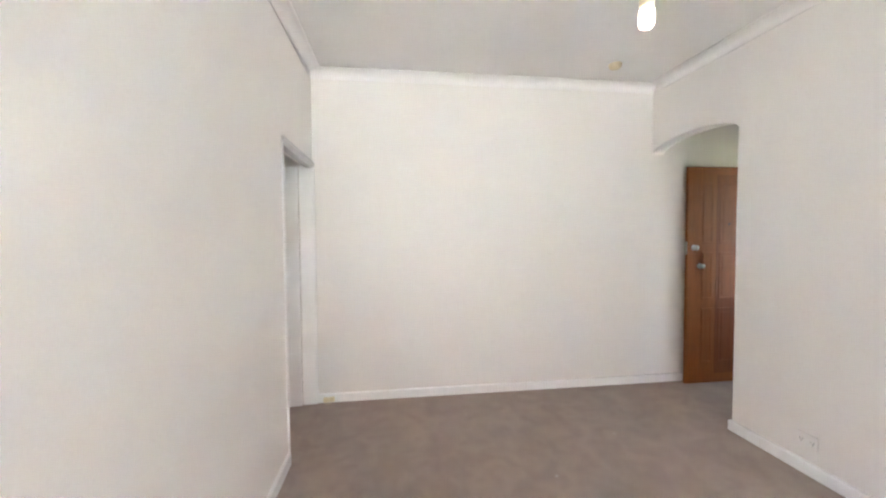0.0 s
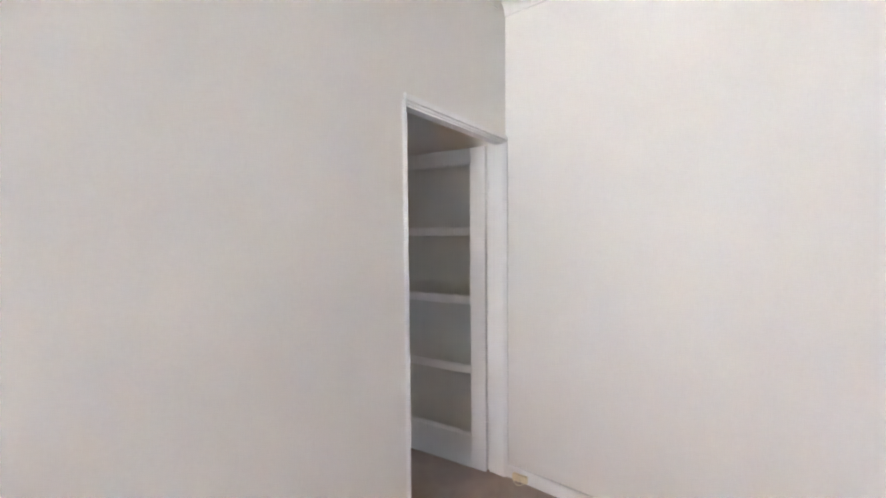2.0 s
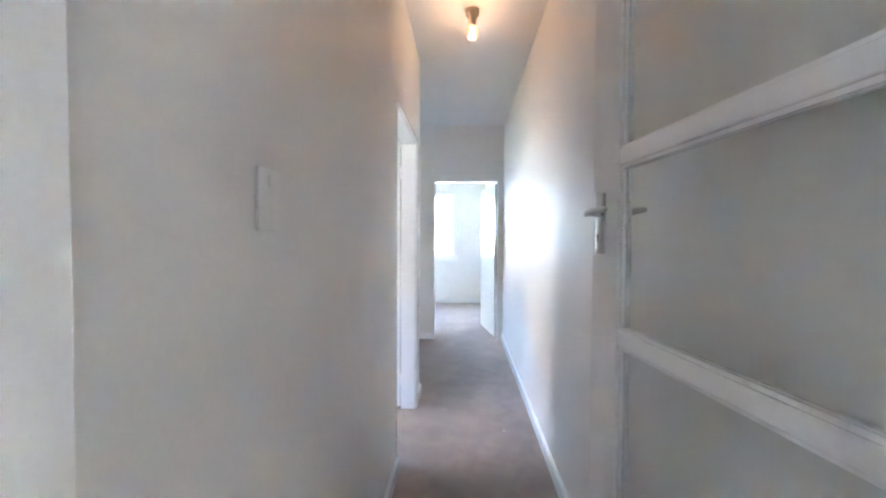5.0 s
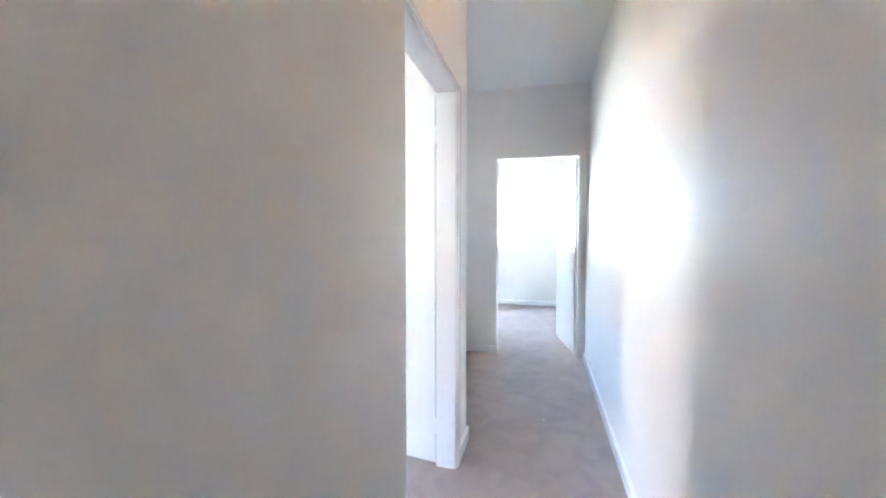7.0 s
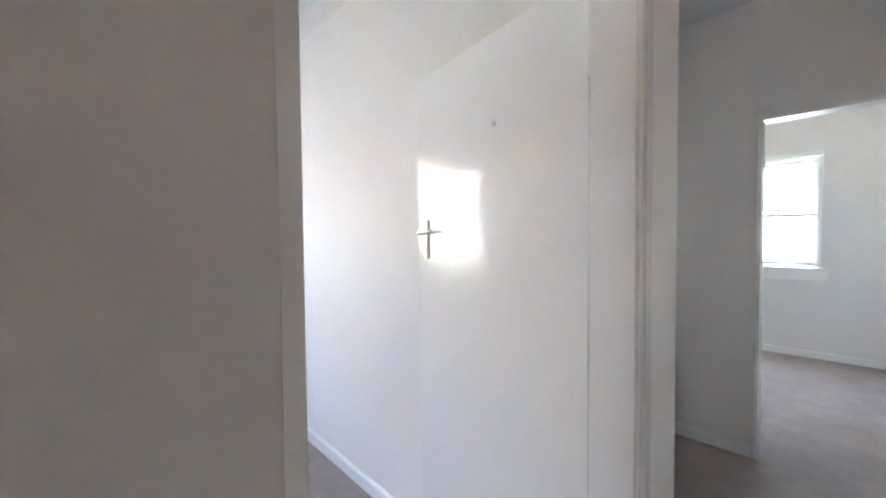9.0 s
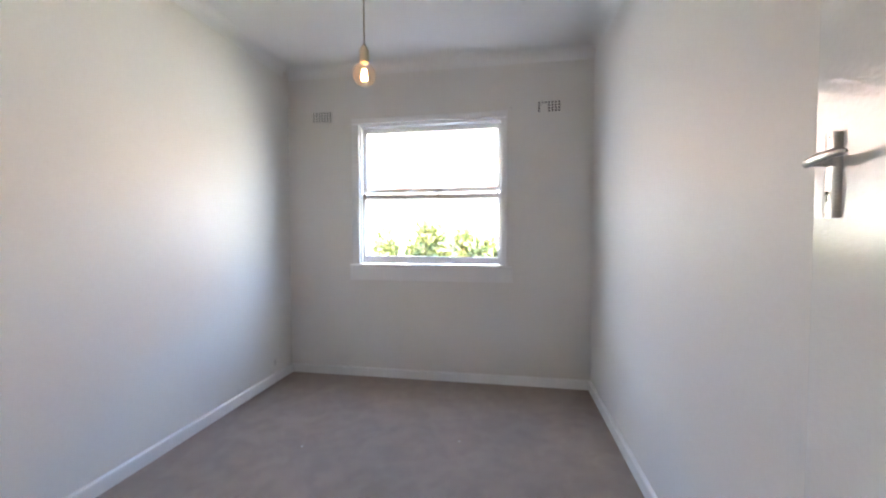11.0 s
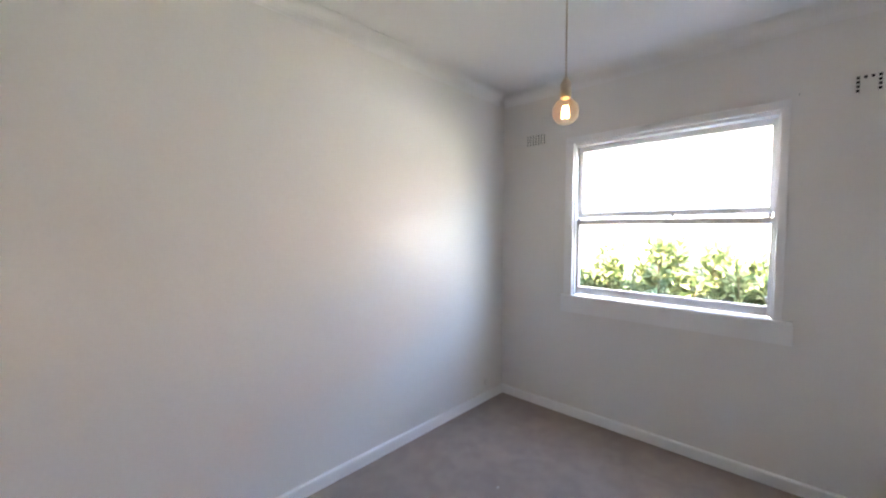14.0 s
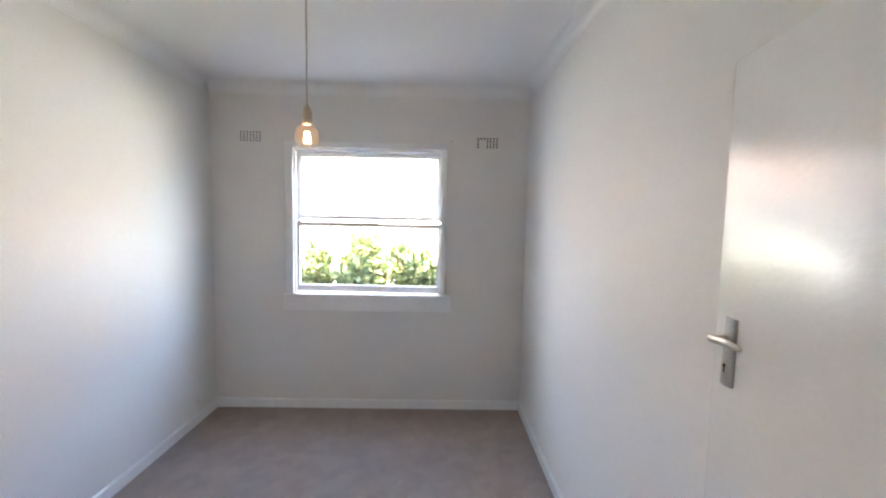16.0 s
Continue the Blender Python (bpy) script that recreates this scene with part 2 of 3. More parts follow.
def sweep(bm, profile, p0, p1, out):
    """A straight moulding from p0 to p1. profile: (out, up) pairs; out: the horizontal way off the wall."""
    p0, p1, out = Vector(p0), Vector(p1), Vector(out)
    a = [bm.verts.new(p0 + out * o + Vector((0, 0, u))) for o, u in profile]
    b = [bm.verts.new(p1 + out * o + Vector((0, 0, u))) for o, u in profile]
    for k in range(len(profile)):
        q = (k + 1) % len(profile)
        bm.faces.new((a[k], a[q], b[q], b[k]))
    bm.faces.new(a)
    bm.faces.new(list(reversed(b)))
    return bm


SKIRT = [(0, 0), (0.017, 0), (0.017, 0.063), (0.0155, 0.069), (0.011, 0.074), (0.004, 0.076), (0, 0.076)]


def skirting(name, p0, p1, out):
    ob = structure(name, sweep(bmesh.new(), SKIRT, (*p0, 0), (*p1, 0), (*out, 0)), M_TRIM, "white gloss painted timber skirting board along the wall", "baseboard")
    return ob


def cornice(name, p0, p1, out, z, drop, reach, lip=0.008):
    k = 7
    prof = [(0, 0), (0, -drop), (lip, -drop)]
    for i in range(k + 1):
        a = i / k * math.pi / 2
        prof.append((lip + (reach - 2 * lip) * (1 - math.cos(a)), -drop + 0.7 * lip + (drop - 1.7 * lip) * math.sin(a)))
    prof += [(reach, -lip * 0.7), (reach, 0)]
    return structure(name, sweep(bmesh.new(), prof, (*p0, z), (*p1, z), (*out, 0)), M_CEIL, "white plaster cove cornice between wall and ceiling", "cornice")


# ---- the shell ----
LIV_E = 0.02
LIV_W, LIV_S, HALL_W, BED_W, BED_S, BED_N, FAR_S, FAR_N = -5.40, -3.065, -0.865, -4.03, 0.25, 2.84, 4.67, 7.50
HALL_END = 2.95
ARCH_W = -0.875
TOP = 2.95
structure("floor", boxed(-5.55, 0.13, -5.4, 7.72, -0.12, 0), M_CARPET, "grey-brown cut pile carpet with brushed, trodden patches", "carpet")
wall("wall_east", "y", -5.4, 0.0, LIV_E, 0.16, 0, TOP)
wall("wall_hall_east", "y", 0.0, 7.72, 0.0, 0.16, 0, TOP)
wall("wall_living_hall", "x", -0.965, 0.0, 0.0, 0.10, 0, TOP, [(-0.861, -0.004, 0, 2.005)])
wall("wall_living_north", "x", LIV_W, -0.965, 0.0, BED_S, 0, TOP)
wall("wall_hall_bedroom", "y", 0.10, HALL_END, -0.965, HALL_W, 0, TOP, [(1.88, 2.675, 0, 2.011)])
wall("wall_bedroom_north", "x", -4.03, -0.965, BED_N, HALL_END, 0, TOP)
wall("wall_bedroom_west", "y", BED_S, HALL_END, -4.17, BED_W, 0, TOP, [(0.905, 2.145, 0.985, 2.20)])
# opening for an added, unseen window that fills the hall with daylight
wall("wall_alcove_west", "y", HALL_END, FAR_S, -2.45, -2.35, 0, TOP, [(3.35, 3.85, 1.25, 1.90)])
wall("wall_far_room_south", "x", -3.3, 0.0, FAR_S, 4.77, 0, TOP, [(-0.895, -0.06, 0, 2.04)])
wall("wall_far_room_north", "x", -3.3, 0.0, FAR_N, 7.72, 0, TOP, [(-1.945, -0.705, 0.985, 2.20)])
wall("wall_far_room_west", "y", 4.77, FAR_N, -3.4, -3.3, 0, TOP)
wall("wall_far_room_east", "y", 4.80, FAR_N, -0.06, 0.0, 0, TOP)
wall("wall_living_west", "y", LIV_S - 0.12, BED_S, -5.55, LIV_W, 0, TOP, [(-1.65, -0.40, 0.85, 2.05)])
wall("wall_entry_west", "y", -4.22, LIV_S - 0.12, -1.45, -1.35, 0, TOP)
wall("wall_entry_south", "x", -1.45, LIV_E, -4.32, -4.22, 0, TOP, [(-0.945, -0.085, 0, 2.04)])
wall("wall_landing_south", "x", -1.45, LIV_E, -5.4, -5.3, 0, TOP)
# its opening is made up, to let daylight through the open front door
wall("wall_landing_west", "y", -5.3, -4.32, -1.45, -1.35, 0, TOP, [(-5.1, -4.5, 0.85, 2.15)])


def arched_wall():
    bm = bmesh.new()
    pts = [(LIV_W, 0.0), (ARCH_W, 0.0), (ARCH_W, 2.152)]
    half = (LIV_E - ARCH_W) / 2
    for i in range(1, 24):
        a = math.pi * (1 - i / 24)
        pts.append((LIV_E - half + half * math.cos(a), 2.152 + 0.098 * math.sin(a)))
    pts += [(LIV_E, 2.152), (LIV_E, TOP), (LIV_W, TOP)]
    a = [bm.verts.new((x, LIV_S, z)) for x, z in pts]
    b = [bm.verts.new((x, LIV_S - 0.12, z)) for x, z in pts]
    bm.faces.new(a)
    bm.faces.new(list(reversed(b)))
    for k in range(len(pts)):
        q = (k + 1) % len(pts)
        bm.faces.new((a[k], a[q], b[q], b[k]))
    return structure("wall_living_south", bm, M_WALL, "off-white painted wall with a shallow arched opening to the entry", "wall")


arched_wall()
for name, x0, x1, y0, y1, z in (
    ("ceiling_living", LIV_W, LIV_E, LIV_S, 0.0, 2.78), ("ceiling_hall", HALL_W, 0.0, 0.10, HALL_END, 2.725), ("ceiling_alcove", -2.35, 0.0, HALL_END, FAR_S, 2.725),
    ("ceiling_bedroom", BED_W, -0.965, BED_S, BED_N, 2.69), ("ceiling_far_room", -3.3, -0.06, 4.77, FAR_N, 2.725), ("ceiling_entry", -1.35, LIV_E, -4.22, LIV_S - 0.12, 2.725),
    ("ceiling_landing", -1.35, LIV_E, -5.3, -4.32, 2.725)):
    structure(name, boxed(x0, x1, y0, y1, z, TOP - 0.004), M_CEIL, "flat matt white painted plaster ceiling", "ceiling")
# unseen slabs above the ceilings, added to block the sun
structure("roof_sun_block", boxed(-5.6, 0.2, -5.45, 0.2, TOP, 3.1), M_RENDERED, "plain pale flat slab over the flat, unseen, added to keep the sun out", "roof")
structure("roof_sun_block_bedrooms", boxed(-4.32, 0.2, 0.2, 7.75, TOP, 3.1), M_RENDERED, "plain pale flat slab over the bedrooms, unseen, added to keep the sun out", "roof")

cornice("cornice_living_east", (LIV_E, LIV_S), (LIV_E, 0), (-1, 0), 2.78, 0.068, 0.088)
cornice("cornice_living_north", (LIV_W, 0), (LIV_E - 0.088, 0), (0, -1), 2.78, 0.068, 0.088)
cornice("cornice_living_south", (LIV_W, LIV_S), (LIV_E - 0.088, LIV_S), (0, 1), 2.78, 0.068, 0.088)
cornice("cornice_bedroom_west", (BED_W, BED_S), (BED_W, BED_N), (1, 0), 2.69, 0.085, 0.085, 0.0015)
cornice("cornice_bedroom_south", (BED_W + 0.085, BED_S), (-0.965, BED_S), (0, 1), 2.69, 0.085, 0.085, 0.0015)
cornice("cornice_bedroom_north", (BED_W + 0.085, BED_N), (-0.965, BED_N), (0, -1), 2.69, 0.085, 0.085, 0.0015)

skirting("baseboard_living_east", (LIV_E, -4.22), (LIV_E, -0.019), (-1, 0))
skirting("baseboard_living_north", (LIV_W, 0), (-0.856, 0), (0, -1))
skirting("baseboard_living_south", (LIV_W, LIV_S), (ARCH_W, LIV_S), (0, 1))
skirting("baseboard_arch_end", (ARCH_W, LIV_S - 0.12), (ARCH_W, LIV_S + 0.017), (1, 0))
skirting("baseboard_hall_east", (0, 0.12), (0, FAR_S), (-1, 0))
skirting("baseboard_hall_west", (HALL_W, 0.10), (HALL_W, 1.88), (1, 0))
skirting("baseboard_hall_corner", (HALL_W, 2.708), (HALL_W, HALL_END + 0.017), (1, 0))
skirting("baseboard_alcove_south", (-2.35, HALL_END), (HALL_W, HALL_END), (0, 1))
skirting("baseboard_far_south", (-2.35, FAR_S), (-0.902, FAR_S), (0, -1))
skirting("baseboard_far_north", (-3.3, FAR_N), (-0.06, FAR_N), (0, -1))
skirting("baseboard_far_east", (-0.06, 4.84), (-0.06, FAR_N - 0.017), (-1, 0))
skirting("baseboard_bedroom_south", (BED_W + 0.017, BED_S), (-0.965, BED_S), (0, 1))
skirting("baseboard_bedroom_west", (BED_W, BED_S), (BED_W, BED_N), (1, 0))
skirting("baseboard_bedroom_north", (BED_W + 0.017, BED_N), (-0.965, BED_N), (0, -1))
skirting("baseboard_bedroom_east", (-0.965, BED_S + 0.017), (-0.965, 1.815), (-1, 0))

# ---- doorways ----


def architrave_leg(bm, u0, u1, z0, z1, depth, place, flip=False):
    """A moulded strip standing off a wall: three steps across its width."""
    w = u1 - u0
    steps = ((0.0, 0.30, 0.55), (0.30, 0.80, 1.0), (0.80, 1.0, 0.70))
    for a, b, d in steps:
        if flip:
            a, b = 1 - b, 1 - a
        place(bm, u0 + a * w, u0 + b * w, z0, z1, depth * d)


def doorway_x(name, x0, x1, y_face, out, y0, y1, clear, left_w, right_w, top_w, back_face=None):
    """Frame of a door in a wall along x: lining with a stop, and a moulded architrave on the face at y_face (out: its way)."""
    frame_ob = tagged(new(name), "white gloss painted timber door frame with moulded architrave", "door frame", "", "structure")

    def place(bm, a, b, z0, z1, d):
        ya, yb = sorted((y_face, y_face + out * d))
        box(bm, a, b, ya, yb, z0, z1, 0.0025)

    part("jamb", boxed(x0, x0 + 0.022, y0, 0.050, 0, clear + 0.02, 0.002), M_TRIM, frame_ob)
    part("jamb", boxed(x0, x0 + 0.070, 0.050, y1, 0, clear + 0.02, 0.002), M_TRIM, frame_ob)
    part("jamb", boxed(x1 - 0.014, x1, y0, 0.098, 0, clear + 0.02, 0.002), M_TRIM, frame_ob)
    part("head_lining", boxed(x0 + 0.022, x1 - 0.014, y0, 0.050, clear - 0.004, clear + 0.024, 0.002), M_TRIM, frame_ob)
    bm = bmesh.new()
    architrave_leg(bm, x0 + 0.019 - left_w, x0 + 0.019, 0, clear + 0.004, 0.011, place, True)
    part("architrave_leg", bm, M_TRIM, frame_ob)
    bm = bmesh.new()
    architrave_leg(bm, x1 - 0.010, x1 - 0.010 + right_w, 0, clear + 0.004, 0.018, place)
    part("architrave_leg", bm, M_TRIM, frame_ob)
    bm = bmesh.new()
    for a, b, d in ((0.0, 0.30, 0.55), (0.30, 0.80, 1.0), (0.80, 1.0, 0.70)):
        place(bm, x0 + 0.019 - left_w, x1 - 0.010 + right_w, clear + 0.004 + a * top_w, clear + 0.004 + b * top_w, 0.018 * d)
    part("architrave_head", bm, M_TRIM, frame_ob)
    return frame_ob


doorway_x("door_frame_living", -0.862, -0.002, 0.0, -1, -0.002, 0.102, 1.984, 0.011, 0.0315, 0.042)


def doorway_bedroom():
    f = tagged(new("door_frame_bedroom"), "white gloss painted timber door frame with moulded architrave", "door frame", "", "structure")
    y0, y1, clear = 1.88, 2.675, 1.99
    for a, b, e in ((y0, y0 + 0.02, -0.8645), (y1 - 0.035, y1, -0.863)):
        part("jamb", boxed(-0.967, e, a, b, 0, clear + 0.02, 0.0004), M_TRIM, f)
    part("head_lining", boxed(-0.967, -0.863, y0 + 0.02, y1 - 0.035, clear, clear + 0.02, 0.002), M_TRIM, f)

    def place(bm, a, b, z0, z1, d):
        box(bm, HALL_W, HALL_W + d, a, b, z0, z1, 0.0025)

    for a, b, fl in ((y1 - 0.030, y1 + 0.033, False),):
        bm = bmesh.new()
        architrave_leg(bm, a, b, 0, clear + 0.004, 0.018, place, fl)
        part("architrave_leg", bm, M_TRIM, f)
    bm = bmesh.new()
    for a, b, d in ((0.0, 0.30, 0.55), (0.30, 0.80, 1.0), (0.80, 1.0, 0.70)):
        place(bm, y0, y1 + 0.033, clear + 0.004 + a * 0.038, clear + 0.004 + b * 0.038, 0.018 * d)
    part("architrave_head", bm, M_TRIM, f)


doorway_bedroom()


def doorway_far():
    f = tagged(new("door_frame_far_room"), "white gloss painted timber door lining", "door frame", "", "structure")
    for a, b in ((-0.895, -0.873), (-0.082, -0.06)):
        part("jamb", boxed(a, b, FAR_S - 0.012, 4.782, 0, 2.04, 0.002), M_TRIM, f)
    part("head_lining", boxed(-0.873, -0.082, FAR_S - 0.004, 4.782, 2.018, 2.04, 0.002), M_TRIM, f)


doorway_far()


def lever_handle(side=1, keyhole=True):
    """A lever on a long plate, in the leaf's own space: plate centre at the origin, leaf face in xz, standing off along -y; the lever runs along -x*side."""
    h = []
    bm = bmesh.new()
    n, half, z0, z1 = 10, 0.020, -0.103, 0.052
    across = [(half * math.sin(math.pi * (k / n - 0.5)), -0.0015 - 0.0085 * math.cos(math.pi * (k / n - 0.5)) ** 0.8) for k in range(n + 1)]
    lo = [bm.verts.new((x, y, z0)) for x, y in across] + [bm.verts.new((half, 0, z0)), bm.verts.new((-half, 0, z0))]
    hi = [bm.verts.new((x, y, z1 - 0.004 * (x / half) ** 2)) for x, y in across] + [bm.verts.new((half, 0, z1 - 0.004)), bm.verts.new((-half, 0, z1 - 0.004))]
    for k in range(n + 3):
        q = (k + 1) % (n + 3)
        bm.faces.new((lo[k], lo[q], hi[q], hi[k]))
    bm.faces.new(lo)
    bm.faces.new(list(reversed(hi)))
    h.append(("handle_plate", bm, M_STEEL))
    bm = bmesh.new()
    s = -side
    tube(bm, [(0, -0.004, 0), (0, -0.020, 0), (0, -0.031, 0)], [0.011, 0.009, 0.009], 14)
    tube(bm, [(-0.017 * s, -0.034, -0.003), (-0.012 * s, -0.036, -0.002), (0.0 * s, -0.037, 0.0), (0.025 * s, -0.036, 0.003), (0.055 * s, -0.034, 0.004), (0.076 * s, -0.031, 0.003), (0.083 * s, -0.030, 0.002)],
         [(0.003, 0.003), (0.006, 0.008), (0.0065, 0.0095), (0.006, 0.009), (0.005, 0.008), (0.004, 0.0065), (0.002, 0.003)], 16)
    h.append(("lever", bm, M_STEEL))
    if keyhole:
        # black shape laid on the plate; its colour stands in for the dark hole
        bm = bmesh.new()
        tube(bm, [(0, -0.0095, -0.058), (0, -0.0108, -0.058)], [0.0045, 0.0045], 10)
        box(bm, -0.002, 0.002, -0.0108, -0.0095, -0.074, -0.058)
        h.append(("keyhole", bm, M_BLACK))
    bm = bmesh.new()
    for z in (0.042, -0.093):
        tube(bm, [(0, -0.0090, z), (0, -0.0112, z)], [0.0035, 0.003], 8)
    h.append(("plate_screw", bm, M_STEEL))
    return h


def add_handle(leaf, x, y, z, turn, side, keyhole=True):
    root = None
    for nm, bm, m in lever_handle(side, keyhole):
        bmesh.ops.transform(bm, matrix=pose(x, y, z, 0, 0, turn), verts=bm.verts)
        ob = part(nm, bm, m, root or leaf, "worn nickel" if root is None else "", smooth=nm == "lever")
        root = root or ob
    return root


def hinges(leaf, zs, y, label="white painted steel butt hinge"):
    for z in zs:
        bm = bmesh.new()
        tube(bm, [(0.0, y, z - 0.045), (0.0, y, z + 0.045)], [0.0065, 0.0065], 10)
        part("hinge", bm, M_TRIM, leaf, label)


def glazed_door():
    """Four-pane glazed leaf: hinge line at its origin, width along +x, faces at y = 0 and y = 0.036."""
    d = tagged(new("glazed_door"), "white gloss timber door with four clear glass panes, standing open", "door")
    W, T, H0, H1, ST, SR = 0.772, 0.036, 0.008, 1.978, 0.092, 0.124
    part("stile", boxed(0, ST, 0, T, H0, H1, 0.003), M_TRIM, d)
    part("stile", boxed(W - SR, W, 0, T, H0, H1, 0.003), M_TRIM, d)
    bars = [(1.889, H1), (1.458, 1.496), (1.032, 1.070), (0.602, 0.640), (H0, 0.212)]
    for a, b in bars:
        part("rail", boxed(ST, W - SR, 0.0 if b - a > 0.05 else 0.002, T - (0.0 if b - a > 0.05 else 0.002), a, b, 0.003), M_TRIM, d)
    for (hi, _), (_, lo) in zip(bars, bars[1:]):
        part("pane", boxed(ST - 0.004, W - SR + 0.004, 0.016, 0.020, lo - 0.004, hi + 0.004), M_GLASS, d).visible_shadow = False
        bm = bmesh.new()
        x0, x1 = ST, W - SR
        for y0, y1 in ((0.020, 0.028), (0.008, 0.016)):
            box(bm, x0, x0 + 0.008, y0, y1, lo, hi)
            box(bm, x1 - 0.008, x1, y0, y1, lo, hi)
            box(bm, x0 + 0.008, x1 - 0.008, y0, y1, lo, lo + 0.008)
            box(bm, x0 + 0.008, x1 - 0.008, y0, y1, hi - 0.008, hi)
        part("glazing_bead", bm, M_TRIM, d)
    hinges(d, (1.742, 1.02, 0.20), -0.004)
    add_handle(d, W - 0.048, T, 1.352, 180, -1)
    add_handle(d, W - 0.048, 0.0, 1.352, 0, 1)
    return d


gd = glazed_door()
gd.matrix_world = pose(-0.012, 0.108, 0, 0, 0, 97.8)


def flush_door(name, label, W, H1):
    """A flat painted leaf: hinge line at the origin, width along +x, seen face at y = 0, body behind it."""
    d = tagged(new(name), label, "door")
    part("leaf", boxed(0.002, W, -0.035, 0, 0.008, H1, 0.0025), M_DOOR, d)
    hinges(d, (1.78, 0.22), 0.0)
    add_handle(d, W - 0.058, 0.0, 1.370, 180, -1)
    return d


bed_door = flush_door("bedroom_door", "flat white gloss enamel door with nickel lever, standing wide open", 0.778, 1.985)
bed_door.matrix_world = pose(-0.975, 2.655, 0, 0, 0, 171.8)
part("coat_hook", tube(bmesh.new(), [(0.33, -0.001, 1.70), (0.33, 0.004, 1.70), (0.33, 0.010, 1.697)], [(0.006, 0.010), (0.005, 0.009), (0.002, 0.004)], 10), M_DOOR, bed_door, "small painted-over hook stub", True)
far_door = flush_door("far_room_door", "flat white gloss door standing open into the far room", 0.765, 2.012)
far_door.matrix_world = pose(-0.098, 4.784, 0, 0, 0, 101.0)


def front_door():
    """Stained timber leaf: free edge at the origin, width along -y, seen face at x = 0, body behind."""
    d = tagged(new("front_door"), "reddish-brown stained timber entry door with raised panels, standing open", "door")
    W, H1 = 0.83, 2.03
    part("leaf", boxed(0.0, 0.040, -W, 0, 0.010, H1, 0.010), M_WOOD, d)
    # thin sheet: red panel colour, deepened to stand in for a dark reflection
    part("dark_panel_sheet", boxed(-0.002, 0.002, -0.735, -0.292, 0.10, 1.955, 0.001), M_WOODRED, d, "darker red-brown sheet behind the panels, with a dark reflection put into its colour")

    def panel(y0, y1, z0, z1):
        bm = bmesh.new()
        for a, b, c, e in ((y0, y1, z0, z0 + 0.022), (y0, y1, z1 - 0.022, z1), (y0, y0 + 0.022, z0 + 0.022, z1 - 0.022), (y1 - 0.022, y1, z0 + 0.022, z1 - 0.022)):
            box(bm, -0.005, 0.001, a, b, c, e, 0.0022)
        part("panel_moulding", bm, M_WOODRED if y1 - y0 > 0.2 else M_WOOD, d)
        if y1 - y0 > 0.2:
            part("raised_panel", boxed(-0.004, 0.001, y0 + 0.036, y1 - 0.036, z0 + 0.036, z1 - 0.036, 0.002), M_WOODRED, d)

    for y1, y0 in ((-0.150, -0.262), (-0.320, -0.700)):
        for z0, z1 in ((0.20, 0.72), (0.80, 1.24), (1.32, 1.88)):
            panel(y0, y1, z0, z1)
    for y, z, r in ((-0.062, 1.285, 0.026), (-0.125, 1.115, 0.024)):
        bm = bmesh.new()
        tube(bm, [(0.002, y, z), (-0.010, y, z)], [r, r * 0.9], 18)
        tube(bm, [(-0.009, y, z), (-0.026, y, z), (-0.042, y, z), (-0.050, y, z)], [r * 0.5, r * 0.55, r * 0.85, r * 0.5], 18)
        part("door_knob" if z < 1.2 else "deadlock", bm, M_STEEL, d, "tarnished nickel", True)
    bm = bmesh.new()
    box(bm, 0.006, 0.034, -0.001, 0.004, 1.22, 1.34, 0.002)
    box(bm, 0.012, 0.028, 0.002, 0.014, 1.265, 1.295, 0.002)
    part("latch_plate", bm, M_STEEL, d, "steel lock edge plate and bolt")
    bm = bmesh.new()
    tube(bm, [(0.001, -0.42, 1.50), (-0.006, -0.42, 1.50)], [0.014, 0.012], 14)
    part("peephole", bm, M_BLACK, d, "dark door viewer")
    return d


fd = front_door()
fd.matrix_world = pose(-0.100, -3.345, 0)

# ---- windows ----


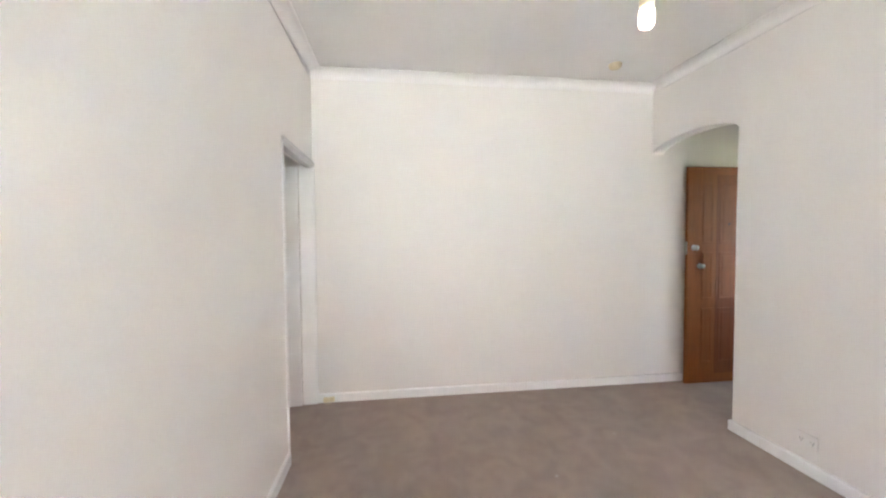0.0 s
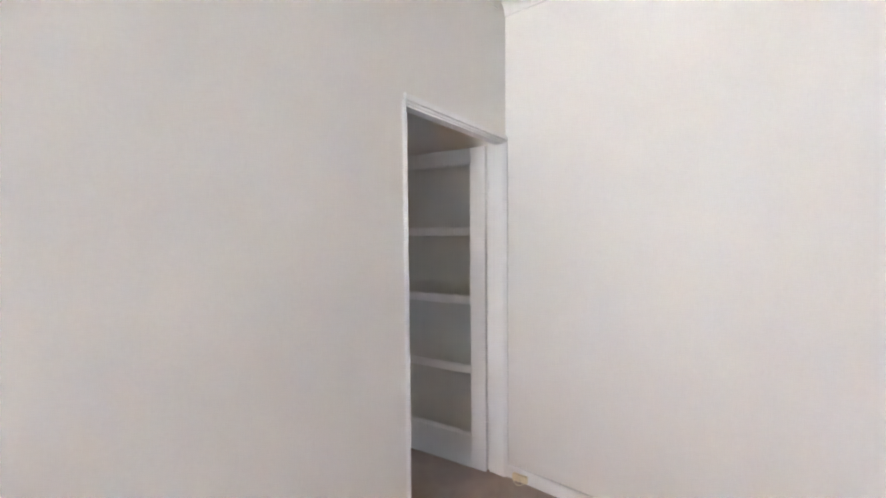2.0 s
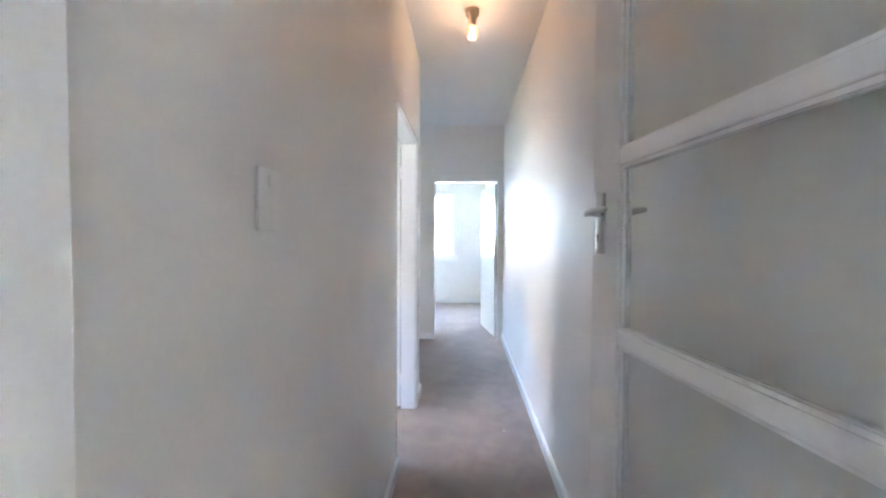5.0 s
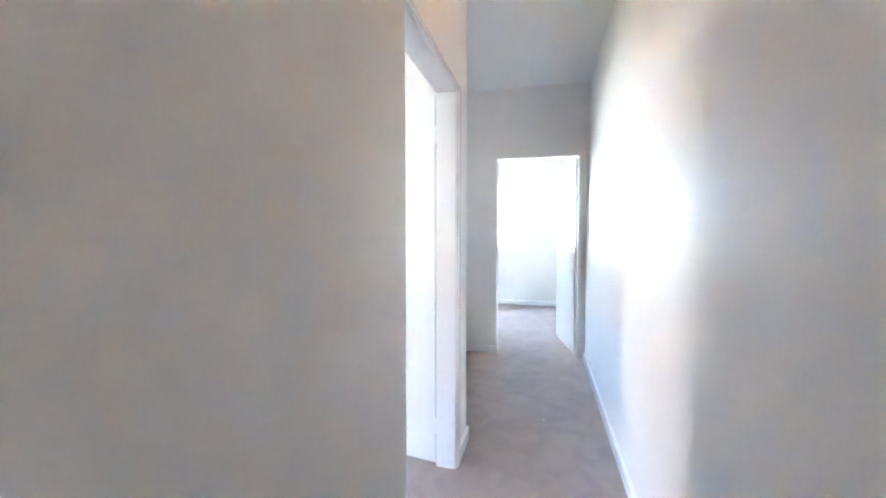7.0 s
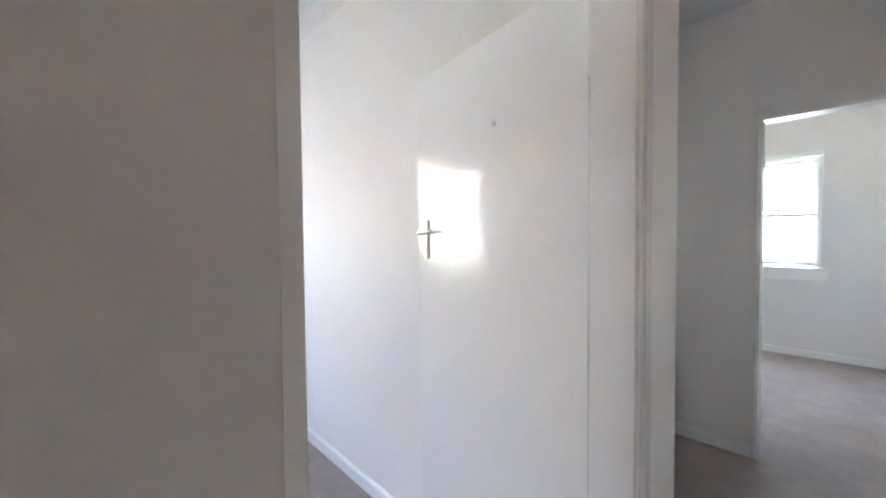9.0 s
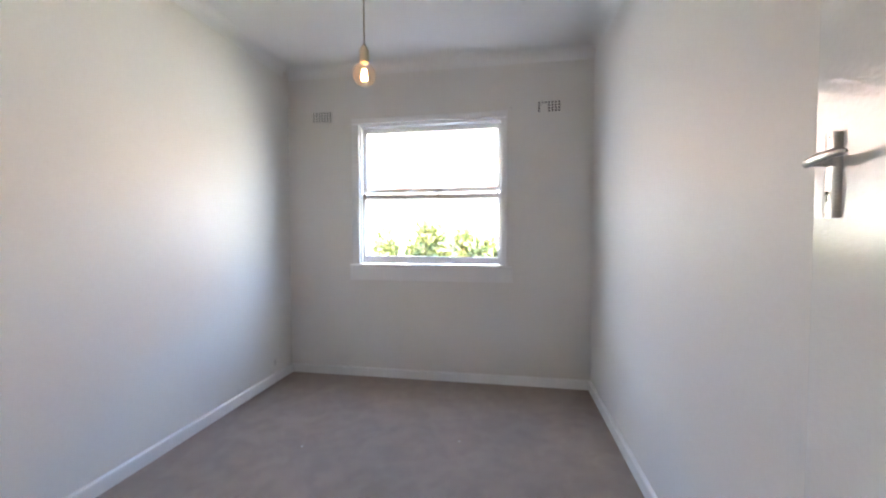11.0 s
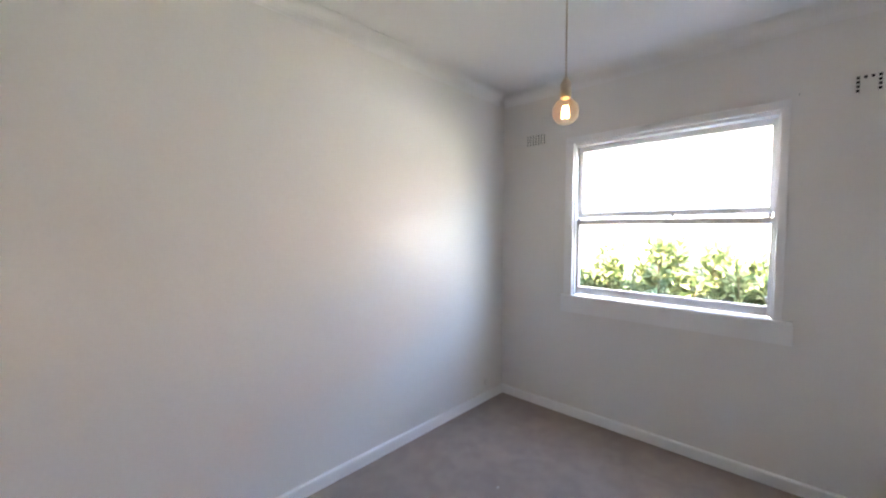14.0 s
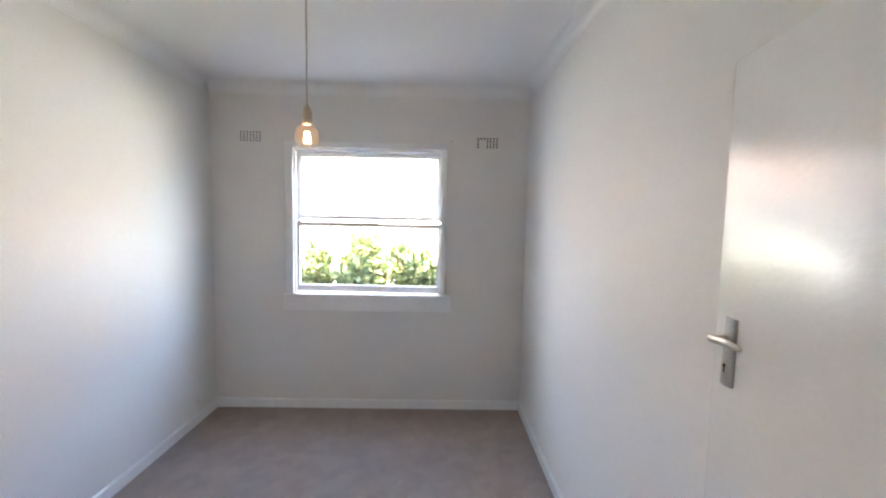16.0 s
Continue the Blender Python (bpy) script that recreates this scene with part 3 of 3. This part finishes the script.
def sash_window(name, label):
    """Double-hung timber window, inner wall face in the plane x = 0, opening y 0 to 1.24 and z 0 to 1.215, outside towards -x."""
    w = tagged(new(name), label, "window", "", "structure")
    Wd, Ht = 1.24, 1.215
    for a, b in ((-0.055, 0.012), (Wd - 0.012, Wd + 0.030)):
        bm = bmesh.new()
        box(bm, 0.0, 0.020, a, b, 0.0, Ht - 0.013, 0.004)
        part("window_architrave", bm, M_TRIM, w)
    part("window_architrave", boxed(0.0, 0.022, -0.055, Wd + 0.030, Ht - 0.012, Ht + 0.040, 0.005), M_TRIM, w)
    part("window_sill", boxed(-0.10, 0.034, -0.075, Wd + 0.075, -0.022, 0.002, 0.005), M_TRIM, w)
    part("apron", boxed(0.0, 0.016, -0.080, Wd + 0.080, -0.140, -0.024, 0.003), M_TRIM, w)
    for a, b in ((0.0, 0.012), (Wd - 0.012, Wd)):
        bm = bmesh.new()
        box(bm, -0.135, 0.001, a, b, 0.0, Ht, 0.002)
        c, e = (b, b + 0.012) if a < 0.5 else (a - 0.012, a)
        box(bm, -0.032, -0.006, c, e, 0.0, Ht - 0.02, 0.003)
        part("window_frame", bm, M_TRIM, w)
    part("window_frame", boxed(-0.135, 0.001, 0.012, Wd - 0.012, Ht - 0.008, Ht, 0.002), M_TRIM, w)
    part("head_stop", boxed(-0.078, -0.004, 0.013, Wd - 0.013, Ht - 0.032, Ht - 0.009, 0.003), M_TRIM, w)
    part("outer_sill", boxed(-0.20, -0.10, 0.003, Wd - 0.003, -0.05, -0.023, 0.004), M_TRIM, w)

    def sash(x0, x1, z0, z1, bottom, top, tilt, stile):
        fr = part("sash", boxed(x0, x1, 0.013, stile, z0, z1, 0.003), M_TRIM, w)
        part("sash_stile", boxed(x0, x1, Wd - stile, Wd - 0.013, z0, z1, 0.003), M_TRIM, fr)
        part("sash_rail", boxed(x0, x1, stile, Wd - stile, z0, z0 + bottom, 0.003), M_TRIM, fr)
        part("sash_rail", boxed(x0, x1, stile, Wd - stile, z1 - top, z1, 0.003), M_TRIM, fr)
        part("pane", boxed((x0 + x1) / 2 - 0.002, (x0 + x1) / 2 + 0.002, stile - 0.004, Wd - stile + 0.004, z0 + bottom - 0.004, z1 - top + 0.004), M_GLASS, fr).visible_shadow = False
        fr.matrix_basis = pose(0, 0, 0, tilt, 0, 0)
        return fr

    sash(-0.118, -0.082, 0.623, 1.200, 0.038, 0.056, 0, 0.050)
    sash(-0.074, -0.038, 0.014, 0.604, 0.057, 0.040, -0.3, 0.042)
    bm = bmesh.new()
    box(bm, -0.090, -0.045, 0.670, 0.720, 0.604, 0.612, 0.002)
    tube(bm, [(-0.066, 0.680, 0.612), (-0.066, 0.694, 0.640), (-0.064, 0.720, 0.646)], [0.007, 0.009, 0.004], 10)
    part("sash_catch", bm, M_TRIM, w, "white painted sash catch", True)
    for y in (0.045, Wd - 0.045):
        part("sash_pull", tube(bmesh.new(), [(-0.040, y, 0.598), (-0.034, y, 0.612), (-0.036, y, 0.630)], [0.009, 0.010, 0.004], 10), M_TRIM, w, "", True)
    return w


win = sash_window("window_1", "white painted double-hung sash window, both sashes slightly open")
win.matrix_world = pose(BED_W, 0.905, 0.985)
part("window_bolt", tube(bmesh.new(), [(-0.038, 1.195, 0.12), (-0.028, 1.195, 0.12), (-0.028, 1.195, 0.085)], [0.006, 0.006, 0.004], 8), M_STEEL, win, "small steel sash bolt", True)
win2 = sash_window("window_2", "white painted double-hung sash window in the far room")
win2.matrix_world = pose(-1.945, FAR_N, 0.985, 0, 0, 270)


def plain_window(name, y0, y1, z0, z1, x):
    w = tagged(new(name), "white painted timber window frame, out of view", "window", "", "structure")
    for a, b in ((y0, y0 + 0.05), (y1 - 0.05, y1), ((y0 + y1) / 2 - 0.025, (y0 + y1) / 2 + 0.025)):
        part("window_frame", boxed(x - 0.06, x, a, b, z0, z1, 0.003), M_TRIM, w)
    for a, b in ((z0, z0 + 0.05), (z1 - 0.05, z1)):
        part("window_frame", boxed(x - 0.055, x - 0.005, y0 + 0.05, y1 - 0.05, a, b, 0.003), M_TRIM, w)


plain_window("window_3", -1.65, -0.40, 0.85, 2.05, -5.44)
# unseen window, made up to brighten the alcove and hall
plain_window("alcove_fill_window", 3.35, 3.85, 1.25, 1.90, -2.38)
# unseen landing window, added so the entry and front door get light
plain_window("entry_fill_window", -5.1, -4.5, 0.85, 2.15, -1.37)

# ---- wall vents ----


def wall_vent(name, label, y0, z0, back, blocked):
    v = tagged(new(name), label, "air vent")
    W, H = 0.180, 0.088
    # flat sheet whose colour gives the darkness of the holes
    part("backing", boxed(BED_W + 0.0006, BED_W + 0.0016, y0 + 0.004, y0 + W - 0.004, z0 + 0.004, z0 + H - 0.004), back, v)
    x0, x1 = BED_W, BED_W + 0.006
    n = 7
    pitch = W / n
    for i in range(n + 1):
        part("slat", boxed(x0, x1, y0 + i * pitch - 0.0065, y0 + i * pitch + 0.0065, z0, z0 + H, 0.0012), M_WALL, v)
    for j in range(5):
        z = z0 + j * H / 4
        part("slat", boxed(x0, x1 - 0.0006, y0, y0 + W, z - 0.0035, z + 0.0035, 0.001), M_WALL, v)
    for i, j in blocked:
        part("paint_plug", boxed(x0, x1 - 0.002, y0 + i * pitch + 0.004, y0 + (i + 1) * pitch - 0.004, z0 + j * H / 4 + 0.002, z0 + (j + 1) * H / 4 - 0.002, 0.001), M_WALL, v)
    return v


part("curtain_hook", tube(bmesh.new(), [(0.022, 1.300, 1.262), (0.034, 1.300, 1.262), (0.036, 1.300, 1.274)], [0.0025, 0.0025, 0.0018], 8), M_STEEL, win, "small bent steel curtain hook", True)
wall_vent("wall_vent", "painted plaster wall vent with a grid of shallow holes", 0.484, 2.226, M_GREYVOID, [])
wall_vent("wall_vent", "painted plaster wall vent with dark holes, some painted shut", 2.412, 2.212, M_BLACK, [(1, 0), (1, 1), (1, 2), (2, 0), (2, 1), (2, 2)])

# ---- lamps ----


def globe(bm, c, r, neck):
    prof = []
    for i in range(1, 15):
        a = math.pi * (i / 15) * 0.86
        prof.append((r * math.sin(a), -r * math.cos(a)))
    prof += [(neck, r * 0.98), (neck * 0.95, r * 1.12)]
    return lathe(bm, [(0.002, -r), *prof], c, 28)


def pendant(name, label, x, y, z, ceiling, r):
    p = tagged(new(name), label, "pendant light")
    part("cord", tube(bmesh.new(), [(x, y, z + r + 0.06), (x + 0.002, y, (z + ceiling) / 2), (x, y, ceiling - 0.02)], [0.0032] * 3, 8), M_CORD, p, "woven cream flex", True)
    part("lampholder", lathe(bmesh.new(), [(0.016, r * 0.98), (0.021, r * 1.06), (0.021, r + 0.055), (0.015, r + 0.066), (0.006, r + 0.082)], (x, y, z), 20), M_HOLDER, p, "cream lampholder", True)
    part("ceiling_rose", lathe(bmesh.new(), [(0.045, -0.022), (0.050, -0.012), (0.050, 0.0)], (x, y, ceiling), 24), M_WHITEP, p, "white ceiling rose", True)
    bulb = part("bulb", globe(bmesh.new(), (x, y, z), r, 0.014), M_BULBGLASS, p, "clear glass globe bulb", True)
    bulb.visible_shadow = False
    bm = bmesh.new()
    for k in range(6):
        a = 2 * math.pi * k / 6
        dx, dy = 0.011 * math.cos(a), 0.011 * math.sin(a)
        tube(bm, [(x + dx * 0.7, y + dy * 0.7, z + r * 0.42), (x + dx * 1.2, y + dy * 1.2, z - r * 0.48)], [0.0016] * 2, 6)
    part("filament", bm, M_FILAMENT, bulb, "glowing filament cage")
    return p


pendant("pendant_light", "bare globe filament bulb hanging on a woven cream cord, lit", -2.564, 1.533, 1.970, 2.69, 0.052)


def hall_batten():
    x, y, z = -0.453, 2.25, 2.578
    p = tagged(new("batten_light"), "cream batten lampholder with a lit globe filament bulb on the ceiling", "ceiling light")
    part("batten_holder", lathe(bmesh.new(), [(0.018, 0.045), (0.023, 0.055), (0.025, 0.10), (0.040, 0.112), (0.042, 0.150)], (x, y, z), 24), M_HOLDER, p, "", True)
    bulb = part("bulb", globe(bmesh.new(), (x, y, z), 0.047, 0.014), M_BULBGLASS, p, "clear glass globe bulb", True)
    bulb.visible_shadow = False
    bm = bmesh.new()
    for k in range(6):
        a = 2 * math.pi * k / 6
        tube(bm, [(x + 0.008 * math.cos(a), y + 0.008 * math.sin(a), z + 0.022), (x + 0.013 * math.cos(a), y + 0.013 * math.sin(a), z - 0.024)], [0.002] * 2, 6)
    part("filament", bm, M_HALLFILAMENT, bulb, "glowing filament cage")


hall_batten()


def living_pendant():
    x, y, z = -2.12, -1.475, 2.118
    p = tagged(new("pendant_light"), "bare opal bulb hanging from the living room ceiling, brightly lit", "pendant light")
    part("bulb", lathe(bmesh.new(), [(0.004, -0.042), (0.015, -0.040), (0.021, -0.034), (0.0225, -0.020), (0.0225, 0.008), (0.020, 0.016), (0.015, 0.020)], (x, y, z), 24), M_BULBLIT, p, "glowing opal glass bulb", True)
    part("lampholder", lathe(bmesh.new(), [(0.015, 0.020), (0.021, 0.028), (0.022, 0.045), (0.018, 0.085), (0.009, 0.098)], (x, y, z), 20), M_HOLDER, p, "", True)
    part("cord", tube(bmesh.new(), [(x, y, z + 0.095), (x, y, 2.5), (x, y, 2.765)], [0.0032] * 3, 8), M_CORD, p, "", True)
    part("ceiling_rose", lathe(bmesh.new(), [(0.045, -0.022), (0.050, -0.012), (0.050, 0.0)], (x, y, 2.78), 24), M_WHITEP, p, "", True)


living_pendant()

det = tagged(new("smoke_detector"), "round cream plastic smoke detector on the ceiling", "smoke detector")
part("base", lathe(bmesh.new(), [(0.050, -0.010), (0.052, -0.004), (0.052, 0.0)], (-0.37, -2.447, 2.78), 28), M_CREAM, det, "", True)
part("cover", lathe(bmesh.new(), [(0.022, -0.036), (0.040, -0.032), (0.047, -0.020), (0.048, -0.010)], (-0.37, -2.447, 2.78), 28), M_CREAM, det, "", True)

# ---- sockets and switch ----


def wall_plate(name, label, category, m, w, h, rockers):
    """A small switch plate in its own space: wall face in xz, standing off along -y."""
    p = tagged(new(name), label, category)
    part("plate", boxed(-w / 2, w / 2, -0.009, 0, -h / 2, h / 2, 0.003), M_WHITEP, p)
    for x in rockers:
        part("rocker", boxed(x - 0.006, x + 0.006, -0.013, -0.008, h / 2 - 0.032, h / 2 - 0.012, 0.002), M_WHITEP, p)
    for x in rockers if h < 0.1 and w > 0.09 else ():
        for dx, dz in ((-0.008, -0.004), (0.008, -0.004), (0, -0.018)):
            # grey shapes on the plate in place of shaded holes
            part("socket_slot", boxed(x + dx - 0.0015, x + dx + 0.0015, -0.0094, -0.0088, dz - 0.005, dz + 0.005), M_GREYVOID, p)
    p.matrix_world = m
    return p


wall_plate("power_socket", "white plastic double power socket on the wall above the skirting", "power socket", pose(-1.375, LIV_S, 0.203, 0, 0, 180), 0.115, 0.072, (-0.03, 0.03))
wall_plate("power_socket", "white plastic power socket low on the bedroom wall", "power socket", pose(-3.80, BED_S, 0.165, 0, 0, 180), 0.072, 0.05, (0.0,))
wall_plate("light_switch", "white plastic light switch on the hall wall", "light switch", pose(HALL_W, 0.515, 1.354, 0, 0, 90), 0.072, 0.115, (0.0,))


def phone_socket():
    p = tagged(new("phone_socket"), "old cream phone socket with a short looped cable on the skirting", "phone socket")
    part("block", boxed(-0.024, 0.0025, -0.105, -0.060, 0.012, 0.050, 0.004), M_CREAM, p)
    part("block", boxed(-0.020, 0.0025, -0.150, -0.108, 0.014, 0.052, 0.004), M_CREAM, p)
    pts = [(-0.026 - 0.012 * math.sin(math.pi * i / 12), -0.065 - 0.075 * i / 12, 0.022 - 0.017 * math.sin(math.pi * i / 12)) for i in range(13)]
    part("cable", tube(bmesh.new(), pts, [0.0025] * 13, 8), M_CREAM, p, "thin cream cable", True)


phone_socket()

# ---- outside the bedroom window ----
GROUND = -0.45
structure("ground", boxed(-400, 400, -400, 400, GROUND - 0.2, GROUND), M_LAWN, "lawn and bare soil around the building", "ground")
for name, b in (("footing_west", (-5.55, -4.28, -5.4, BED_S)), ("footing", (-4.28, 0.14, -5.4, 7.72))):
    structure(name, boxed(*b, GROUND, -0.122), M_BRICK, "red brick footing under the flat", "foundation")


def neighbour_house():
    h = tagged(new("neighbour_house"), "single-storey pale blue-white rendered house with gutter, downpipe and window", "house")
    X = -8.5
    part("wall", boxed(X - 8.9, X, -9, 10, GROUND, 2.02), M_RENDERED, h)
    bm = bmesh.new()
    prof = [(0.16, 2.12), (0.16, 2.20), (-4.5, 5.3), (-9.5, 2.2), (-9.5, 2.12)]
    a = [bm.verts.new((X + o, -9.4, z)) for o, z in prof]
    b = [bm.verts.new((X + o, 10.4, z)) for o, z in prof]
    for k in range(5):
        q = (k + 1) % 5
        bm.faces.new((a[k], a[q], b[q], b[k]))
    bm.faces.new(a)
    bm.faces.new(list(reversed(b)))
    roof = part("roof", bm, M_ROOF, h, "terracotta tiled roof")
    part("fascia", boxed(X + 0.13, X + 0.155, -9.4, 10.4, 1.98, 2.118, 0.004), M_TRIM, h)
    bm = bmesh.new()
    box(bm, X + 0.158, X + 0.25, -9.4, 10.4, 2.03, 2.12, 0.01)
    part("gutter", bm, M_GUTTER, h)
    part("eave_lining", boxed(X + 0.001, X + 0.129, -9.4, 10.4, 2.022, 2.04), M_TRIM, h)
    for y in (-0.02,):
        part("downpipe", tube(bmesh.new(), [(X + 0.05, y, 1.66), (X + 0.05, y, 1.42), (X + 0.05, y - 0.10, 1.30), (X + 0.05, y - 0.10, GROUND)], [0.028] * 4, 10), M_PIPE, h, "brown painted pipe", True)
    wdw = part("window", boxed(X - 0.01, X + 0.03, 0.30, 1.35, 0.55, 1.42, 0.004), M_TRIM, h)
    for k in range(2):
        part("window_pane", boxed(X + 0.031, X + 0.035, 0.35 + k * 0.50, 0.80 + k * 0.50, 0.60, 1.37), M_OUTPANE, wdw)
    return h


neighbour_house()
# Made-up wall: hides the low sky so less daylight enters the far room.
structure("sky_block_wall", boxed(-8.0, 6.0, 10.6, 10.8, GROUND, 3.3), M_RENDERED, "tall plain pale rendered wall, made up to hold back sky light from the far room", "wall")


def shrub(seed, x, y, spread, height, leaves):
    """Shrub with branching stems and a crown of many pointed, folded leaves."""
    rnd = random.Random(seed)
    s = tagged(new("garden_shrub"), "leafy green shrub with sunlit yellow-green leaves", "shrub", "shrubs outside the window")
    stems = bmesh.new()
    tips = []
    for k in range(26):
        a, r = rnd.uniform(0, 2 * math.pi), spread * math.sqrt(rnd.random())
        top = Vector((x + r * math.cos(a) * 0.8, y + r * math.sin(a), GROUND + height * rnd.uniform(0.62, 1.0) * (1 - 0.25 * (r / spread) ** 2)))
        base = Vector((x + rnd.uniform(-0.1, 0.1), y + rnd.uniform(-0.3, 0.3), GROUND))
        mid = base.lerp(top, 0.5) + Vector((0, 0, 0.1))
        tube(stems, [base, mid, top], [0.014, 0.009, 0.003], 6)
        tips.append((mid, top))
    part("stems", stems, M_BARK, s)
    verts, faces = [], []
    for k in range(leaves):
        mid, top = rnd.choice(tips)
        f = rnd.random() ** 0.6
        c = mid.lerp(top, 0.15 + 0.9 * f)
        d = Vector((rnd.gauss(0, 1), rnd.gauss(0, 1), rnd.gauss(0.7, 0.7))).normalized()
        c = c + d * rnd.uniform(0.01, 0.07)
        L, Wd = rnd.uniform(0.08, 0.15), rnd.uniform(0.020, 0.036)
        side = d.cross(Vector((rnd.gauss(0, 1), rnd.gauss(0, 1), rnd.gauss(0, 1)))).normalized()
        nrm = d.cross(side) * Wd * 0.5
        i = len(verts)
        verts += [c, c + d * L * 0.45 + side * Wd + nrm, c + d * L, c + d * L * 0.45 - side * Wd + nrm]
        faces += [(i, i + 1, i + 2), (i, i + 2, i + 3)]
    me = bpy.data.meshes.new("crown")
    me.from_pydata([tuple(v) for v in verts], [], faces)
    me.materials.append(M_LEAF)
    crown = new("crown", me)
    crown.parent = s
    return s


for i, (x, y, sp, h) in enumerate(((-6.3, 0.36, 0.42, 1.93), (-6.2, 0.98, 0.50, 2.02), (-6.3, 1.72, 0.50, 1.84), (-6.2, 2.45, 0.55, 1.82))):
    shrub(10 + i, x, y, sp, h, 2100)


# ---- carpet lint ----
lint = bmesh.new()
rnd = random.Random(5)
for x, y in ((-2.35, 1.25), (-2.9, 1.0), (-1.9, 1.7), (-3.1, 1.9), (-0.22, 2.35), (-0.4, 3.3), (-1.2, -1.6), (-0.8, -2.2)):
    tube(lint, [(x + rnd.uniform(-0.008, 0.008), y + rnd.uniform(-0.008, 0.008), 0.003) for _ in range(3)], [0.002] * 3, 5)
tagged(part("carpet_lint", lint, M_WHITEP), "tiny pale specks of lint lying on the carpet", "lint", "", "stuff")
